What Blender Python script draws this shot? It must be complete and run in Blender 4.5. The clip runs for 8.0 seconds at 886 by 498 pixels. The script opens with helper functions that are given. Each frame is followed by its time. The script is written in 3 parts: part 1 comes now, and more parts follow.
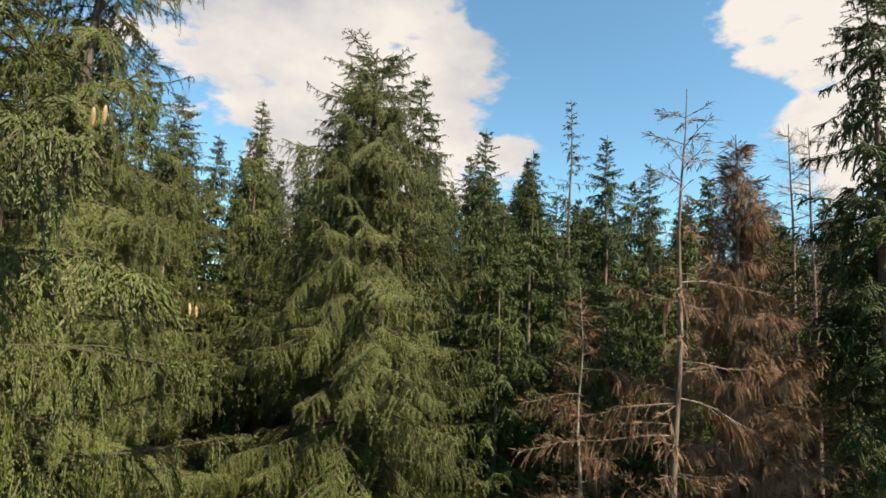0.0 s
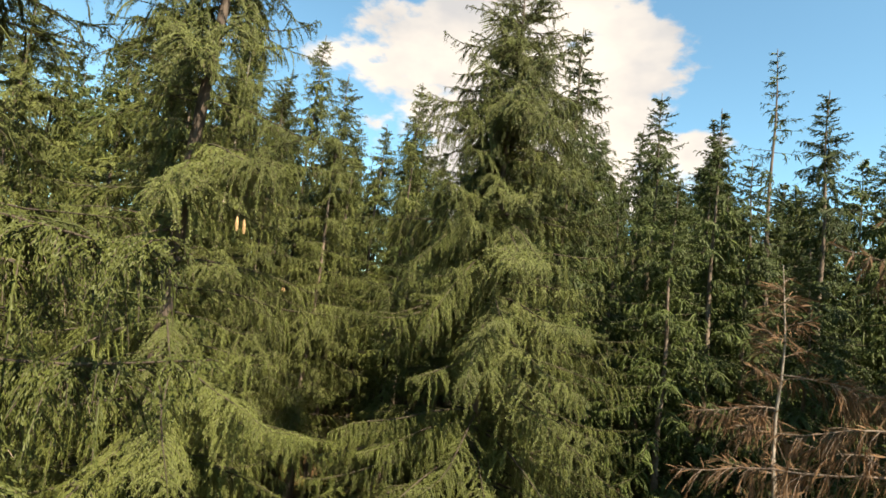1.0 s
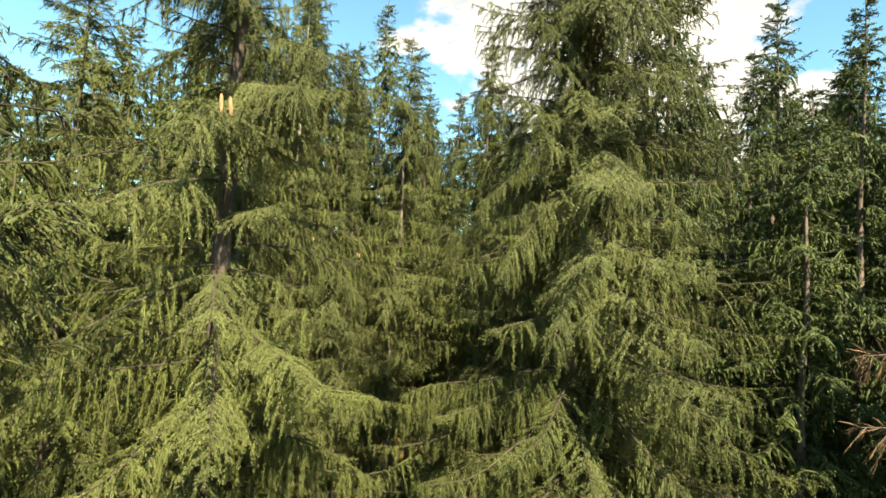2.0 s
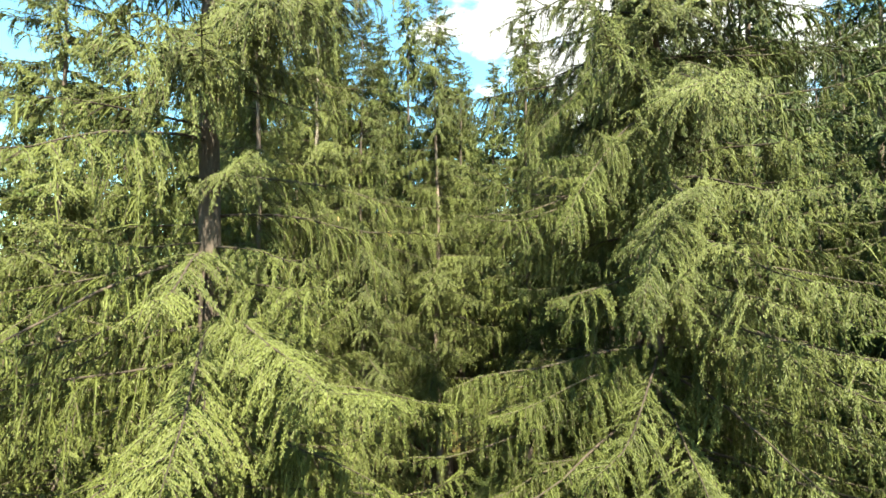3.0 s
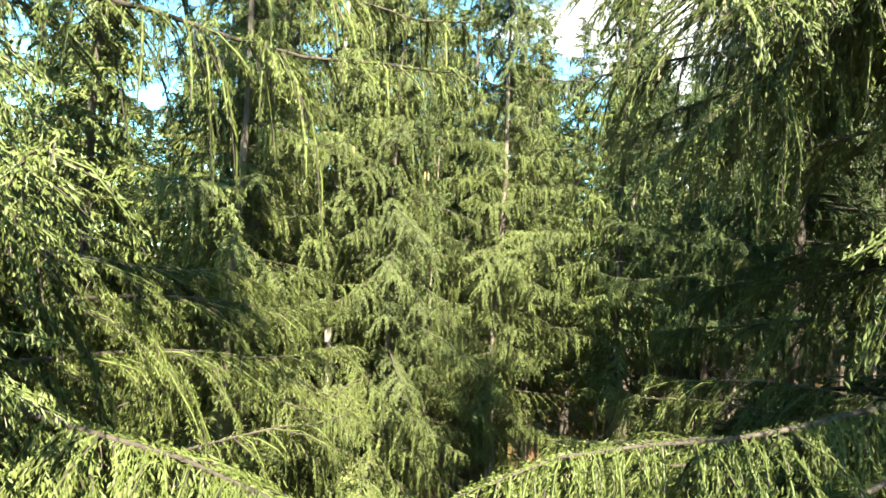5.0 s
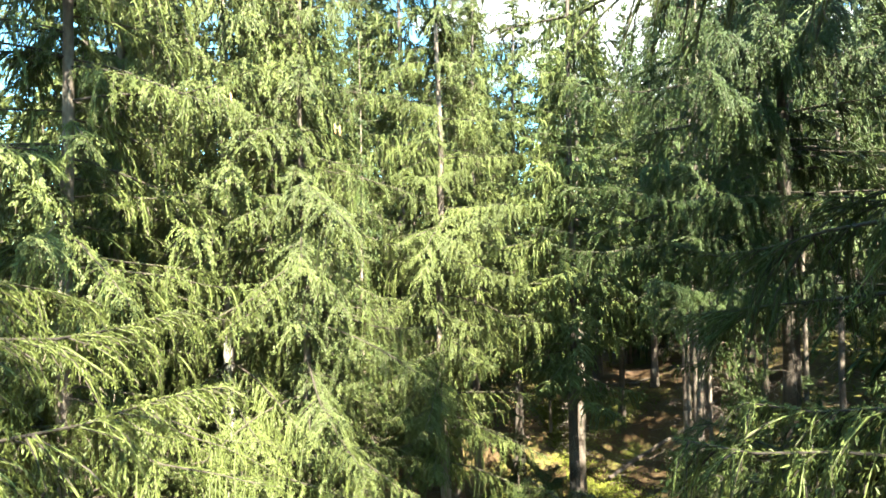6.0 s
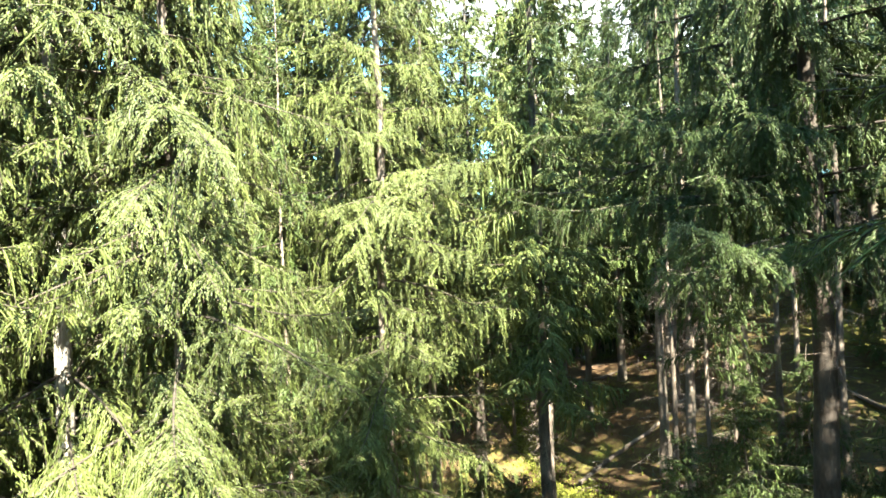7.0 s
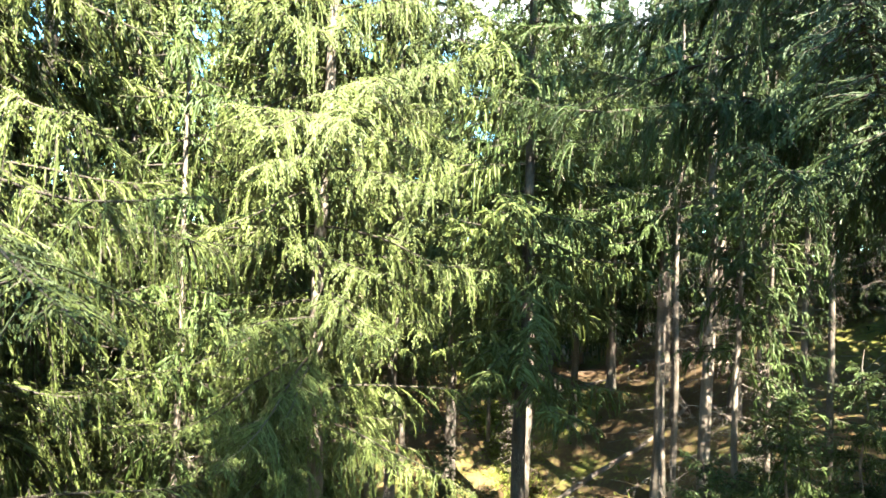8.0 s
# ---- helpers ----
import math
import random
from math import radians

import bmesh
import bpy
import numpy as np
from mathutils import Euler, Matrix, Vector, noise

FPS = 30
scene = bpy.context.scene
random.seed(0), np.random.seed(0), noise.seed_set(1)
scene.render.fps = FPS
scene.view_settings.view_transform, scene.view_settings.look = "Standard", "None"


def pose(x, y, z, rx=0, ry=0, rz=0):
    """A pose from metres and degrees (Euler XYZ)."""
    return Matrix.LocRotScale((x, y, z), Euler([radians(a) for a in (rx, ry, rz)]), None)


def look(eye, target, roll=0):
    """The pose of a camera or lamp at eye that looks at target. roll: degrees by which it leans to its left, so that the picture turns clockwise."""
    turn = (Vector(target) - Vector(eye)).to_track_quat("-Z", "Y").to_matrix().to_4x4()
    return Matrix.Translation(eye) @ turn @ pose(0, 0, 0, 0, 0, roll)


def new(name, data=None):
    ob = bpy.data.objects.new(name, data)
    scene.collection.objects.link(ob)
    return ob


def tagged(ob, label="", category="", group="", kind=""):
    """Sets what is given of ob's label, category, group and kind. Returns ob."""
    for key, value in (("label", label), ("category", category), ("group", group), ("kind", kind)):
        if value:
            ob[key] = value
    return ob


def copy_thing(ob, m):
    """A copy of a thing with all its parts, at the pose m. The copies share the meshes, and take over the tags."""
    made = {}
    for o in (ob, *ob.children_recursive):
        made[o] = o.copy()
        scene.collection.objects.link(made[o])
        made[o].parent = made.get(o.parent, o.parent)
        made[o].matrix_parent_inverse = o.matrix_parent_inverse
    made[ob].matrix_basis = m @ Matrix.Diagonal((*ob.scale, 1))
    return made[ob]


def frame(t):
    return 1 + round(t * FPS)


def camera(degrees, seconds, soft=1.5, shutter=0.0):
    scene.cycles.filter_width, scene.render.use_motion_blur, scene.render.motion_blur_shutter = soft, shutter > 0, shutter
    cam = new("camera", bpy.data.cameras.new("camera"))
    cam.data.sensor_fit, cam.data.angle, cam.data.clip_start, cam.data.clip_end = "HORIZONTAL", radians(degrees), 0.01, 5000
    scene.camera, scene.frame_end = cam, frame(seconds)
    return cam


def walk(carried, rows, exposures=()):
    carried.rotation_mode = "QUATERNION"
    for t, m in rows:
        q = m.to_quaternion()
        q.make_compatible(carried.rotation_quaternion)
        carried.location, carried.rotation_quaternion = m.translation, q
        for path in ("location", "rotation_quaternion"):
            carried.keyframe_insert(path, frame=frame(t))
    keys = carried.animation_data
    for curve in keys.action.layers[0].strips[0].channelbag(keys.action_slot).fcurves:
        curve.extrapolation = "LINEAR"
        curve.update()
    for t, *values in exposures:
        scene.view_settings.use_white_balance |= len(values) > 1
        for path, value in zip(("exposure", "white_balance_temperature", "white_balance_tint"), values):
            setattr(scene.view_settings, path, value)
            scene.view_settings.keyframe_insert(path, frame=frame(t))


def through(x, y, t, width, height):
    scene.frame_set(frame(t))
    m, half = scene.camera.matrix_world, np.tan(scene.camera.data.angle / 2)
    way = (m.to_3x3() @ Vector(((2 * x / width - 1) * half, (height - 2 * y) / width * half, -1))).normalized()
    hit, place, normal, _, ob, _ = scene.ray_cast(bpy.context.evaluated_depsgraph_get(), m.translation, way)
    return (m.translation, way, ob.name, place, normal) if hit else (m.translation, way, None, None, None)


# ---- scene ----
# ---- camera: a small drone that sinks from the tree tops into the wood ----
cam = camera(81.5, 8.0, 1.65, 0.0)
ROWS = [  # seconds, eye, turn in degrees
    (0.0, 0.022, 1.032, 13.701, 97.43, -3.10, 1.17),
    (0.5, 0.336, 2.065, 13.471, 97.13, -6.45, 11.14),
    (1.0, 0.524, 3.016, 13.120, 96.05, -7.10, 19.52),
    (1.5, 0.537, 3.789, 12.754, 94.00, -6.13, 25.50),
    (1.7, 0.464, 4.091, 12.635, 93.43, -5.76, 27.69),
    (2.8, -0.502, 5.891, 12.224, 91.65, 0.79, 34.05),
    (3.0, -0.697, 6.300, 12.127, 91.57, 0.43, 34.93),
    (3.5, -1.157, 7.439, 11.869, 92.08, -4.76, 39.89),
    (4.0, -1.713, 8.509, 11.608, 92.29, -9.02, 43.06),
    (4.2, -1.988, 8.883, 11.529, 92.26, -8.82, 43.15),
    (5.3, -3.661, 10.804, 11.413, 90.81, -1.02, 41.40),
    (5.5, -3.951, 11.164, 11.394, 90.67, 0.10, 40.00),
    (6.0, -4.700, 12.146, 11.245, 90.44, 0.93, 35.88),
    (6.5, -5.373, 13.223, 10.991, 90.46, 0.95, 33.45),
    (7.0, -5.935, 14.376, 10.637, 90.53, 2.30, 31.07),
    (7.5, -6.383, 15.645, 10.184, 90.63, 0.65, 30.04),
    (8.0, -6.830, 16.978, 9.691, 90.74, -1.96, 30.16),
]
EXPOSURES = [(0.0, 1.6, 7400, 12.5), (0.5, 1.76, 7700, 12.5), (1.7, 2.12, 8000, 9), (2.8, 2.74, 7300, 2), (4.2, 3.15, 7000, 1), (5.3, 3.6, 6700, 0), (6.5, 4.15, 6500, 1), (7.5, 4.2, 6450, 1), (8.0, 4.45, 6400, 2)]
walk(cam, [(t, pose(x, y, z, rx, ry, rz)) for t, x, y, z, rx, ry, rz in ROWS], EXPOSURES)

# ---- light ----
SUN_AZ, SUN_EL = radians(125.0), radians(47.0)  # clockwise from +y; the sun stands behind and to the right of the flight
to_sun = Vector((math.sin(SUN_AZ) * math.cos(SUN_EL), math.cos(SUN_AZ) * math.cos(SUN_EL), math.sin(SUN_EL)))
sun = new("sun", bpy.data.lights.new("sun", "SUN"))
sun.data.energy, sun.data.angle, sun.data.color = 5.0, radians(0.53), (1.0, 0.95, 0.86)
sun.matrix_world = look(to_sun * 100, (0, 0, 0))


def build_sky():
    world = bpy.data.worlds.new("sky")
    world.use_nodes = True
    scene.world = world
    nt = world.node_tree
    nt.nodes.clear()
    node, link = nt.nodes.new, nt.links.new
    out, mix = node("ShaderNodeOutputWorld"), node("ShaderNodeMixShader")
    blue, white = node("ShaderNodeBackground"), node("ShaderNodeBackground")
    sky = node("ShaderNodeTexSky")
    sky.sky_type, sky.sun_disc, sky.sun_elevation, sky.sun_rotation = "NISHITA", False, SUN_EL, SUN_AZ
    sky.ozone_density, sky.dust_density = 2.0, 0.6
    tint = node("ShaderNodeMix")
    tint.data_type, tint.blend_type = "RGBA", "MULTIPLY"
    tint.inputs["Factor"].default_value = 1.0
    link(sky.outputs[0], tint.inputs["A"])
    tint.inputs["B"].default_value = (0.82, 1.28, 1.3, 1)
    link(tint.outputs["Result"], blue.inputs[0])
    blue.inputs[1].default_value = SKY_STRENGTH
    coord, warp, puff = node("ShaderNodeTexCoord"), node("ShaderNodeTexNoise"), node("ShaderNodeTexNoise")
    shade = node("ShaderNodeTexNoise")
    mapping = node("ShaderNodeMapping")
    mapping.inputs["Scale"].default_value = (1.0, 1.0, 1.9)
    link(coord.outputs["Generated"], mapping.inputs[0])
    for n, scale, detail, rough in ((warp, 1.6, 2.0, 0.5), (puff, 5.5, 8.0, 0.55), (shade, 3.2, 5.0, 0.55)):
        link(mapping.outputs[0], n.inputs["Vector"])
        n.inputs["Scale"].default_value, n.inputs["Detail"].default_value, n.inputs["Roughness"].default_value = scale, detail, rough

    def math_node(op, a, b):
        m = node("ShaderNodeMath")
        m.operation = op
        for k, v in enumerate((a, b)):
            if isinstance(v, (int, float)):
                m.inputs[k].default_value = v
            else:
                link(v, m.inputs[k])
        return m.outputs[0]

    # the broad banks of cumulus and the blue windows between them, by their bearing
    total = math_node("MULTIPLY", warp.outputs["Fac"], 0.35)
    total = math_node("ADD", total, math_node("MULTIPLY", puff.outputs["Fac"], 0.75))
    for way, power, amount in SKY_BANKS:
        dot = node("ShaderNodeVectorMath")
        dot.operation = "DOT_PRODUCT"
        link(coord.outputs["Generated"], dot.inputs[0])
        dot.inputs[1].default_value = Vector(way).normalized()
        lobe = math_node("POWER", math_node("MAXIMUM", dot.outputs["Value"], 0.0), power)
        total = math_node("ADD", total, math_node("MULTIPLY", lobe, amount))
    ramp = node("ShaderNodeMapRange")
    ramp.interpolation_type = "SMOOTHSTEP"
    ramp.inputs["From Min"].default_value, ramp.inputs["From Max"].default_value = 0.66, 0.73
    link(total, ramp.inputs["Value"])
    tone = node("ShaderNodeValToRGB")
    tone.color_ramp.elements[0].position, tone.color_ramp.elements[0].color = 0.34, (0.62, 0.68, 0.78, 1)
    tone.color_ramp.elements[1].position, tone.color_ramp.elements[1].color = 0.58, (1.0, 1.0, 1.0, 1)
    link(shade.outputs["Fac"], tone.inputs[0])
    link(tone.outputs[0], white.inputs[0])
    white.inputs[1].default_value = CLOUD_STRENGTH
    link(ramp.outputs[0], mix.inputs[0])
    link(blue.outputs[0], mix.inputs[1])
    link(white.outputs[0], mix.inputs[2])
    link(mix.outputs[0], out.inputs[0])


SKY_STRENGTH, CLOUD_STRENGTH = 0.062, 0.29
SKY_BANKS = [((-0.22, 0.9, 0.42), 18, 0.28), ((0.27, 0.9, 0.42), 90, -0.28), ((0.70, 0.72, 0.42), 40, 0.26), ((-0.85, 0.45, 0.4), 30, -0.15)]
build_sky()


# ---- materials ----
def material(name, dark, light, rough=0.7, grain=8.0, fine=60.0, bump=0.0, through=0.0, stretch=(1, 1, 1), island=0.25, spots=None):
    """Two tones mixed by a coarse and a fine noise and by the random tone of each piece. through: the share of light that passes a leaf."""
    m = bpy.data.materials.new(name)
    m.use_nodes = True
    nt = m.node_tree
    nt.nodes.clear()
    node, link = nt.nodes.new, nt.links.new
    out, bsdf = node("ShaderNodeOutputMaterial"), node("ShaderNodeBsdfPrincipled")
    coord, mapping = node("ShaderNodeTexCoord"), node("ShaderNodeMapping")
    mapping.inputs["Scale"].default_value = stretch
    link(coord.outputs["Object"], mapping.inputs[0])
    coarse, small = node("ShaderNodeTexNoise"), node("ShaderNodeTexNoise")
    for n, s in ((coarse, grain), (small, fine)):
        link(mapping.outputs[0], n.inputs["Vector"])
        n.inputs["Scale"].default_value, n.inputs["Detail"].default_value = s, 4.0
    geo, info = node("ShaderNodeNewGeometry"), node("ShaderNodeObjectInfo")

    def add(a, ka, b, kb):
        p, q, r = node("ShaderNodeMath"), node("ShaderNodeMath"), node("ShaderNodeMath")
        p.operation, q.operation, r.operation = "MULTIPLY", "MULTIPLY", "ADD"
        link(a, p.inputs[0]), link(b, q.inputs[0])
        p.inputs[1].default_value, q.inputs[1].default_value = ka, kb
        link(p.outputs[0], r.inputs[0]), link(q.outputs[0], r.inputs[1])
        return r.outputs[0]

    value = add(coarse.outputs["Fac"], 1.0, small.outputs["Fac"], 0.6)
    value = add(value, 1.0, add(geo.outputs["Random Per Island"], island, info.outputs["Random"], 0.22), 1.0)
    span = node("ShaderNodeMapRange")
    span.inputs["From Min"].default_value, span.inputs["From Max"].default_value = 0.62, 1.22 + island * 0.8
    link(value, span.inputs["Value"])
    ramp = node("ShaderNodeValToRGB")
    ramp.color_ramp.elements[0].color, ramp.color_ramp.elements[1].color = (*dark, 1), (*light, 1)
    if spots:
        e = ramp.color_ramp.elements.new(0.55)
        e.color = (*spots, 1)
    link(span.outputs[0], ramp.inputs[0])
    link(ramp.outputs[0], bsdf.inputs["Base Color"])
    bsdf.inputs["Roughness"].default_value = rough
    bsdf.inputs["Specular IOR Level"].default_value = 0.2
    if bump:
        b = node("ShaderNodeBump")
        b.inputs["Strength"].default_value, b.inputs["Distance"].default_value = bump, 0.02
        link(small.outputs["Fac"], b.inputs["Height"])
        link(b.outputs[0], bsdf.inputs["Normal"])
    if through:
        leaf, mix = node("ShaderNodeBsdfTranslucent"), node("ShaderNodeMixShader")
        link(ramp.outputs[0], leaf.inputs[0])
        mix.inputs[0].default_value = through
        link(bsdf.outputs[0], mix.inputs[1]), link(leaf.outputs[0], mix.inputs[2])
        link(mix.outputs[0], out.inputs[0])
    else:
        link(bsdf.outputs[0], out.inputs[0])
    return m


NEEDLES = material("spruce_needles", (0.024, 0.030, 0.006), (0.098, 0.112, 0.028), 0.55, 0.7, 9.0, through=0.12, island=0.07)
# darker copy of the needles: the shade on dim trees is put into its green
NEEDLES_SHADED = material("shaded_needles", (0.016, 0.025, 0.005), (0.066, 0.086, 0.020), 0.55, 0.7, 9.0, through=0.12, island=0.07)
NEEDLES_DEAD = material("withered_needles", (0.06, 0.034, 0.018), (0.22, 0.13, 0.07), 0.8, 0.8, 9.0, through=0.1)
BARK = material("spruce_bark", (0.045, 0.033, 0.025), (0.18, 0.138, 0.105), 0.9, 3.0, 26.0, bump=0.9, stretch=(1, 1, 0.35), island=0.0)
BARK_PALE = material("pale_bark", (0.10, 0.08, 0.062), (0.33, 0.285, 0.235), 0.9, 2.5, 22.0, bump=0.8, stretch=(1, 1, 0.3), island=0.0)
BARK_DARK = material("dark_spruce_bark", (0.030, 0.022, 0.017), (0.115, 0.09, 0.07), 0.9, 3.0, 26.0, bump=0.9, stretch=(1, 1, 0.35), island=0.0)
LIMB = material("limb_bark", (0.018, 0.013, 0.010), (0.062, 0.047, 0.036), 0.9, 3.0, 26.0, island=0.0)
DEADWOOD = material("bare_dead_wood", (0.055, 0.038, 0.028), (0.19, 0.145, 0.112), 0.85, 2.0, 20.0, bump=0.3)
CONE = material("ripe_cone", (0.20, 0.115, 0.05), (0.42, 0.28, 0.14), 0.6, 20.0, 120.0, bump=0.4)
GROUND = material("mossy_forest_floor", (0.055, 0.028, 0.015), (0.125, 0.125, 0.022), 0.95, 0.3, 6.0, bump=0.8, island=0.0, spots=(0.075, 0.046, 0.020))
MOSS = material("bilberry_and_moss", (0.03, 0.045, 0.007), (0.15, 0.155, 0.025), 0.7, 0.6, 9.0, through=0.3)
MOSS_BRIGHT = material("yellow_green_moss", (0.075, 0.085, 0.012), (0.19, 0.19, 0.03), 0.8, 0.9, 12.0, through=0.2, island=0.15)


# ---- mesh helpers ----
def mesh_of(name, verts, faces):
    """A mesh from an array of corners and an array of faces with the same number of corners each."""
    me = bpy.data.meshes.new(name)
    n, k = faces.shape
    me.vertices.add(len(verts)), me.loops.add(n * k), me.polygons.add(n)
    me.vertices.foreach_set("co", np.ascontiguousarray(verts, dtype=np.float32).ravel())
    me.loops.foreach_set("vertex_index", np.ascontiguousarray(faces, dtype=np.int32).ravel())
    me.polygons.foreach_set("loop_start", np.arange(0, n * k, k, dtype=np.int32))
    me.update(calc_edges=True)
    return me


def part(name, me, mat, parent, label="", smooth=False):
    ob = new(name, me)
    if mat and not me.materials:
        me.materials.append(mat)
    if smooth:
        me.polygons.foreach_set("use_smooth", np.ones(len(me.polygons), dtype=bool))
    ob.parent = parent
    if label:
        ob["label"] = label
    return ob


def unit(a):
    return a / np.maximum(np.linalg.norm(a, axis=-1, keepdims=True), 1e-9)


def tubes(points, radii, sides):
    """Tapered tubes along many lines at once: points (B, N, 3), radii (B, N). Returns corners and four-cornered faces."""
    b, n, _ = points.shape
    along = unit(np.gradient(points, axis=1))
    ref = np.where(np.abs(along[..., 2:3]) > 0.85, np.array([1.0, 0.0, 0.0]), np.array([0.0, 0.0, 1.0]))
    p = unit(np.cross(along, ref))
    q = np.cross(along, p)
    ang = np.arange(sides) * 2 * np.pi / sides
    ring = p[:, :, None] * np.cos(ang)[:, None] + q[:, :, None] * np.sin(ang)[:, None]
    verts = (points[:, :, None] + ring * radii[:, :, None, None]).reshape(-1, 3)
    i = np.arange(b)[:, None, None] * n * sides + np.arange(n - 1)[None, :, None] * sides
    j = np.arange(sides)[None, None, :]
    k = (j + 1) % sides
    faces = np.stack([i + j, i + k, i + sides + k, i + sides + j], -1).reshape(-1, 4)
    return verts, faces


class Heap:
    """Collects corners and faces of one mesh."""
    def __init__(self):
        self.v, self.f, self.n = [], [], 0

    def add(self, vf):
        v, f = vf
        self.v.append(v), self.f.append(f + self.n)
        self.n += len(v)

    def mesh(self, name):
        return mesh_of(name, np.concatenate(self.v), np.concatenate(self.f))


# the open lane between the crowns through which one can fly
LANE = np.array([(-0.3, -1.5, 14.2), (0.35, 2.1, 13.45), (0.5, 3.8, 12.8), (-0.6, 6.2, 12.15), (-1.85, 8.7, 11.55), (-3.95, 11.2, 11.4), (-5.4, 13.2, 11.0), (-6.4, 15.65, 10.2), (-7.2, 18.4, 9.2)])


LANE_WIDTH = 1.0


def lane_distance(p):
    best = np.full(len(p), 1e9)
    for a, b in zip(LANE[:-1], LANE[1:]):
        d = b - a
        t = np.clip((p - a) @ d / (d @ d), 0, 1)
        off = p - a - t[:, None] * d
        off[:, 2] *= np.where(off[:, 2] < 0, 1.8, 0.75)
        best = np.minimum(best, np.linalg.norm(off, axis=1))
    return best


def shoots(rng, base, way, length, width, face=(0, 0, 0), free=0.36):
    """Needle-clad shoots: blunt fingers of two flanks that meet in a ridge, which turns more or less to the open air (face)."""
    n = len(base)
    way = unit(way)
    front = np.asarray(face) + rng.normal(0, free, (n, 3))
    p = unit(np.cross(way, front))
    ridge = unit(np.cross(p, way))
    wide = (width * rng.uniform(0.6, 1.4, n))[:, None]
    broad = length[:, None] * rng.uniform(0.3, 0.7, (n, 1))
    tip = base + way * length[:, None]
    tip[:, 2] -= 0.10 * length * (1 + way[:, 2])
    back = base + way * broad - ridge * wide * 0.55
    v = np.stack([base, back + p * wide, tip, back - p * wide], 1)
    i = np.arange(n)[:, None] * 4
    return v.reshape(-1, 3), np.concatenate([i + [0, 1, 2], i + [0, 2, 3]])


def curve_limb(start, az, length, rise, sag, lift, steps=9, rng=None):
    s = np.linspace(0, 1, steps)
    h = np.array([math.cos(az), math.sin(az), 0.0])
    side = np.array([-h[1], h[0], 0.0])
    bend = rng.normal(0, 0.05) if rng is not None else 0.0
    pts = start + h * (length * s)[:, None] + side * (length * bend * s ** 2)[:, None]
    pts[:, 2] += length * (rise * s - sag * s ** 2 + lift * s ** 3)
    if rng is not None:  # a limb bends a little up and down on its way
        pts[:, 2] += 0.02 * length * s * np.sin(s * rng.uniform(7, 12) + rng.uniform(0, 6.28))
    return pts


def clothe(rng, pts, length, heap, wood, age, sec, hang, drop, width, origin, bare=0.12, fill=1.0, tassel=1.0, dry=None, core=0.018, splay=0.75):
    """Side twigs along a limb, which hang down like tassels on old limbs, and the shoots on them. age: 0 for a young upper limb, 1 for an old pendulous one."""
    n = max(4, int(length * (1 - bare) / sec * 2))
    s = np.sort(np.concatenate([rng.uniform(bare, 1.0, n), np.linspace(bare, 1.0, 4)]))
    s = s[rng.uniform(size=len(s)) < fill]
    if not len(s):
        return
    k = len(pts) - 1

    def on_limb(s):
        i = np.minimum((s * k).astype(int), k - 1)
        f = (s * k - i)[:, None]
        return pts[i] * (1 - f) + pts[i + 1] * f, unit(pts[i + 1] - pts[i])

    at, along = on_limb(s)
    side = np.where(rng.uniform(size=len(s)) < 0.5, 1.0, -1.0)
    angle = side * np.radians(rng.normal(58, 14, len(s)))
    ca, sa = np.cos(angle), np.sin(angle)
    d2 = unit(np.stack([along[:, 0] * ca - along[:, 1] * sa, along[:, 0] * sa + along[:, 1] * ca, along[:, 2] * 0.6 - 0.05 * age + rng.normal(0, 0.2, len(s))], -1))
    l2 = min(0.74, 0.16 + 0.25 * length) * (0.22 + 0.9 * (1 - s) ** 0.6 * np.minimum(1, s / 0.22)) * rng.uniform(0.5, 1.2, len(s))
    # twigs stand in tufts of longer and shorter ones
    l2 = l2 * (0.5 + 0.75 * np.abs(np.sin(s * length * 2.6 + rng.uniform(0, 6.28))) + rng.uniform(-0.12, 0.12, len(s)))
    fall = age * tassel * rng.uniform(0.55, 1.2) * rng.uniform(0.35, 1.45, len(s)) ** 1.2  # how steeply the twig bends down

    def twig(r, t):
        reach = l2[r] * (t - 0.36 * np.minimum(fall[r], 1.2) * t ** 2)
        p = at[r] + d2[r] * reach[:, None]
        p[:, 2] -= l2[r] * (0.06 + 0.95 * fall[r]) * t ** 1.6
        return p

    every = np.arange(len(s))
    keep = lane_distance(twig(every, np.full(len(s), 0.7)) + origin) > LANE_WIDTH
    at, along, d2, l2, s, fall = at[keep], along[keep], d2[keep], l2[keep], s[keep], fall[keep]
    if not len(s):
        return
    every = np.arange(len(s))
    open_air = unit(np.array([pts[-1][0] - pts[0][0], pts[-1][1] - pts[0][1], 0.0])) * 0.75 + np.array([0, 0, 0.6])
    # shoots along the limb itself, on its upper side and towards its tip
    u = rng.uniform(max(bare * 0.7, 0.05), 1.0, max(4, int(length * fill / hang * 1.3)))
    u = u[u < s[-1] + 0.06]
    foot, ahead = on_limb(u)
    out = ahead * 0.9 + rng.normal(0, 0.5, foot.shape) + [0, 0, 0.12]
    heap.add(shoots(rng, foot, out, drop * rng.uniform(0.35, 0.7, len(u)), width * 1.15, open_air))
    # shoots along each twig: hanging strands within, short fingers that point outwards at the limb's end
    m = np.maximum(2, (l2 * (1 + 0.6 * fall) / hang * rng.uniform(0.8, 1.2, len(s))).astype(int))
    r = np.repeat(every, m)
    t = rng.uniform(0.03, 1.0, len(r))
    foot = twig(r, t)
    ahead = unit(twig(r, t + 0.05) - foot)
    foot = foot + rng.normal(0, 0.3 * core + 0.014 if core else 0.003, foot.shape)
    tip = s[r][:, None] ** 2
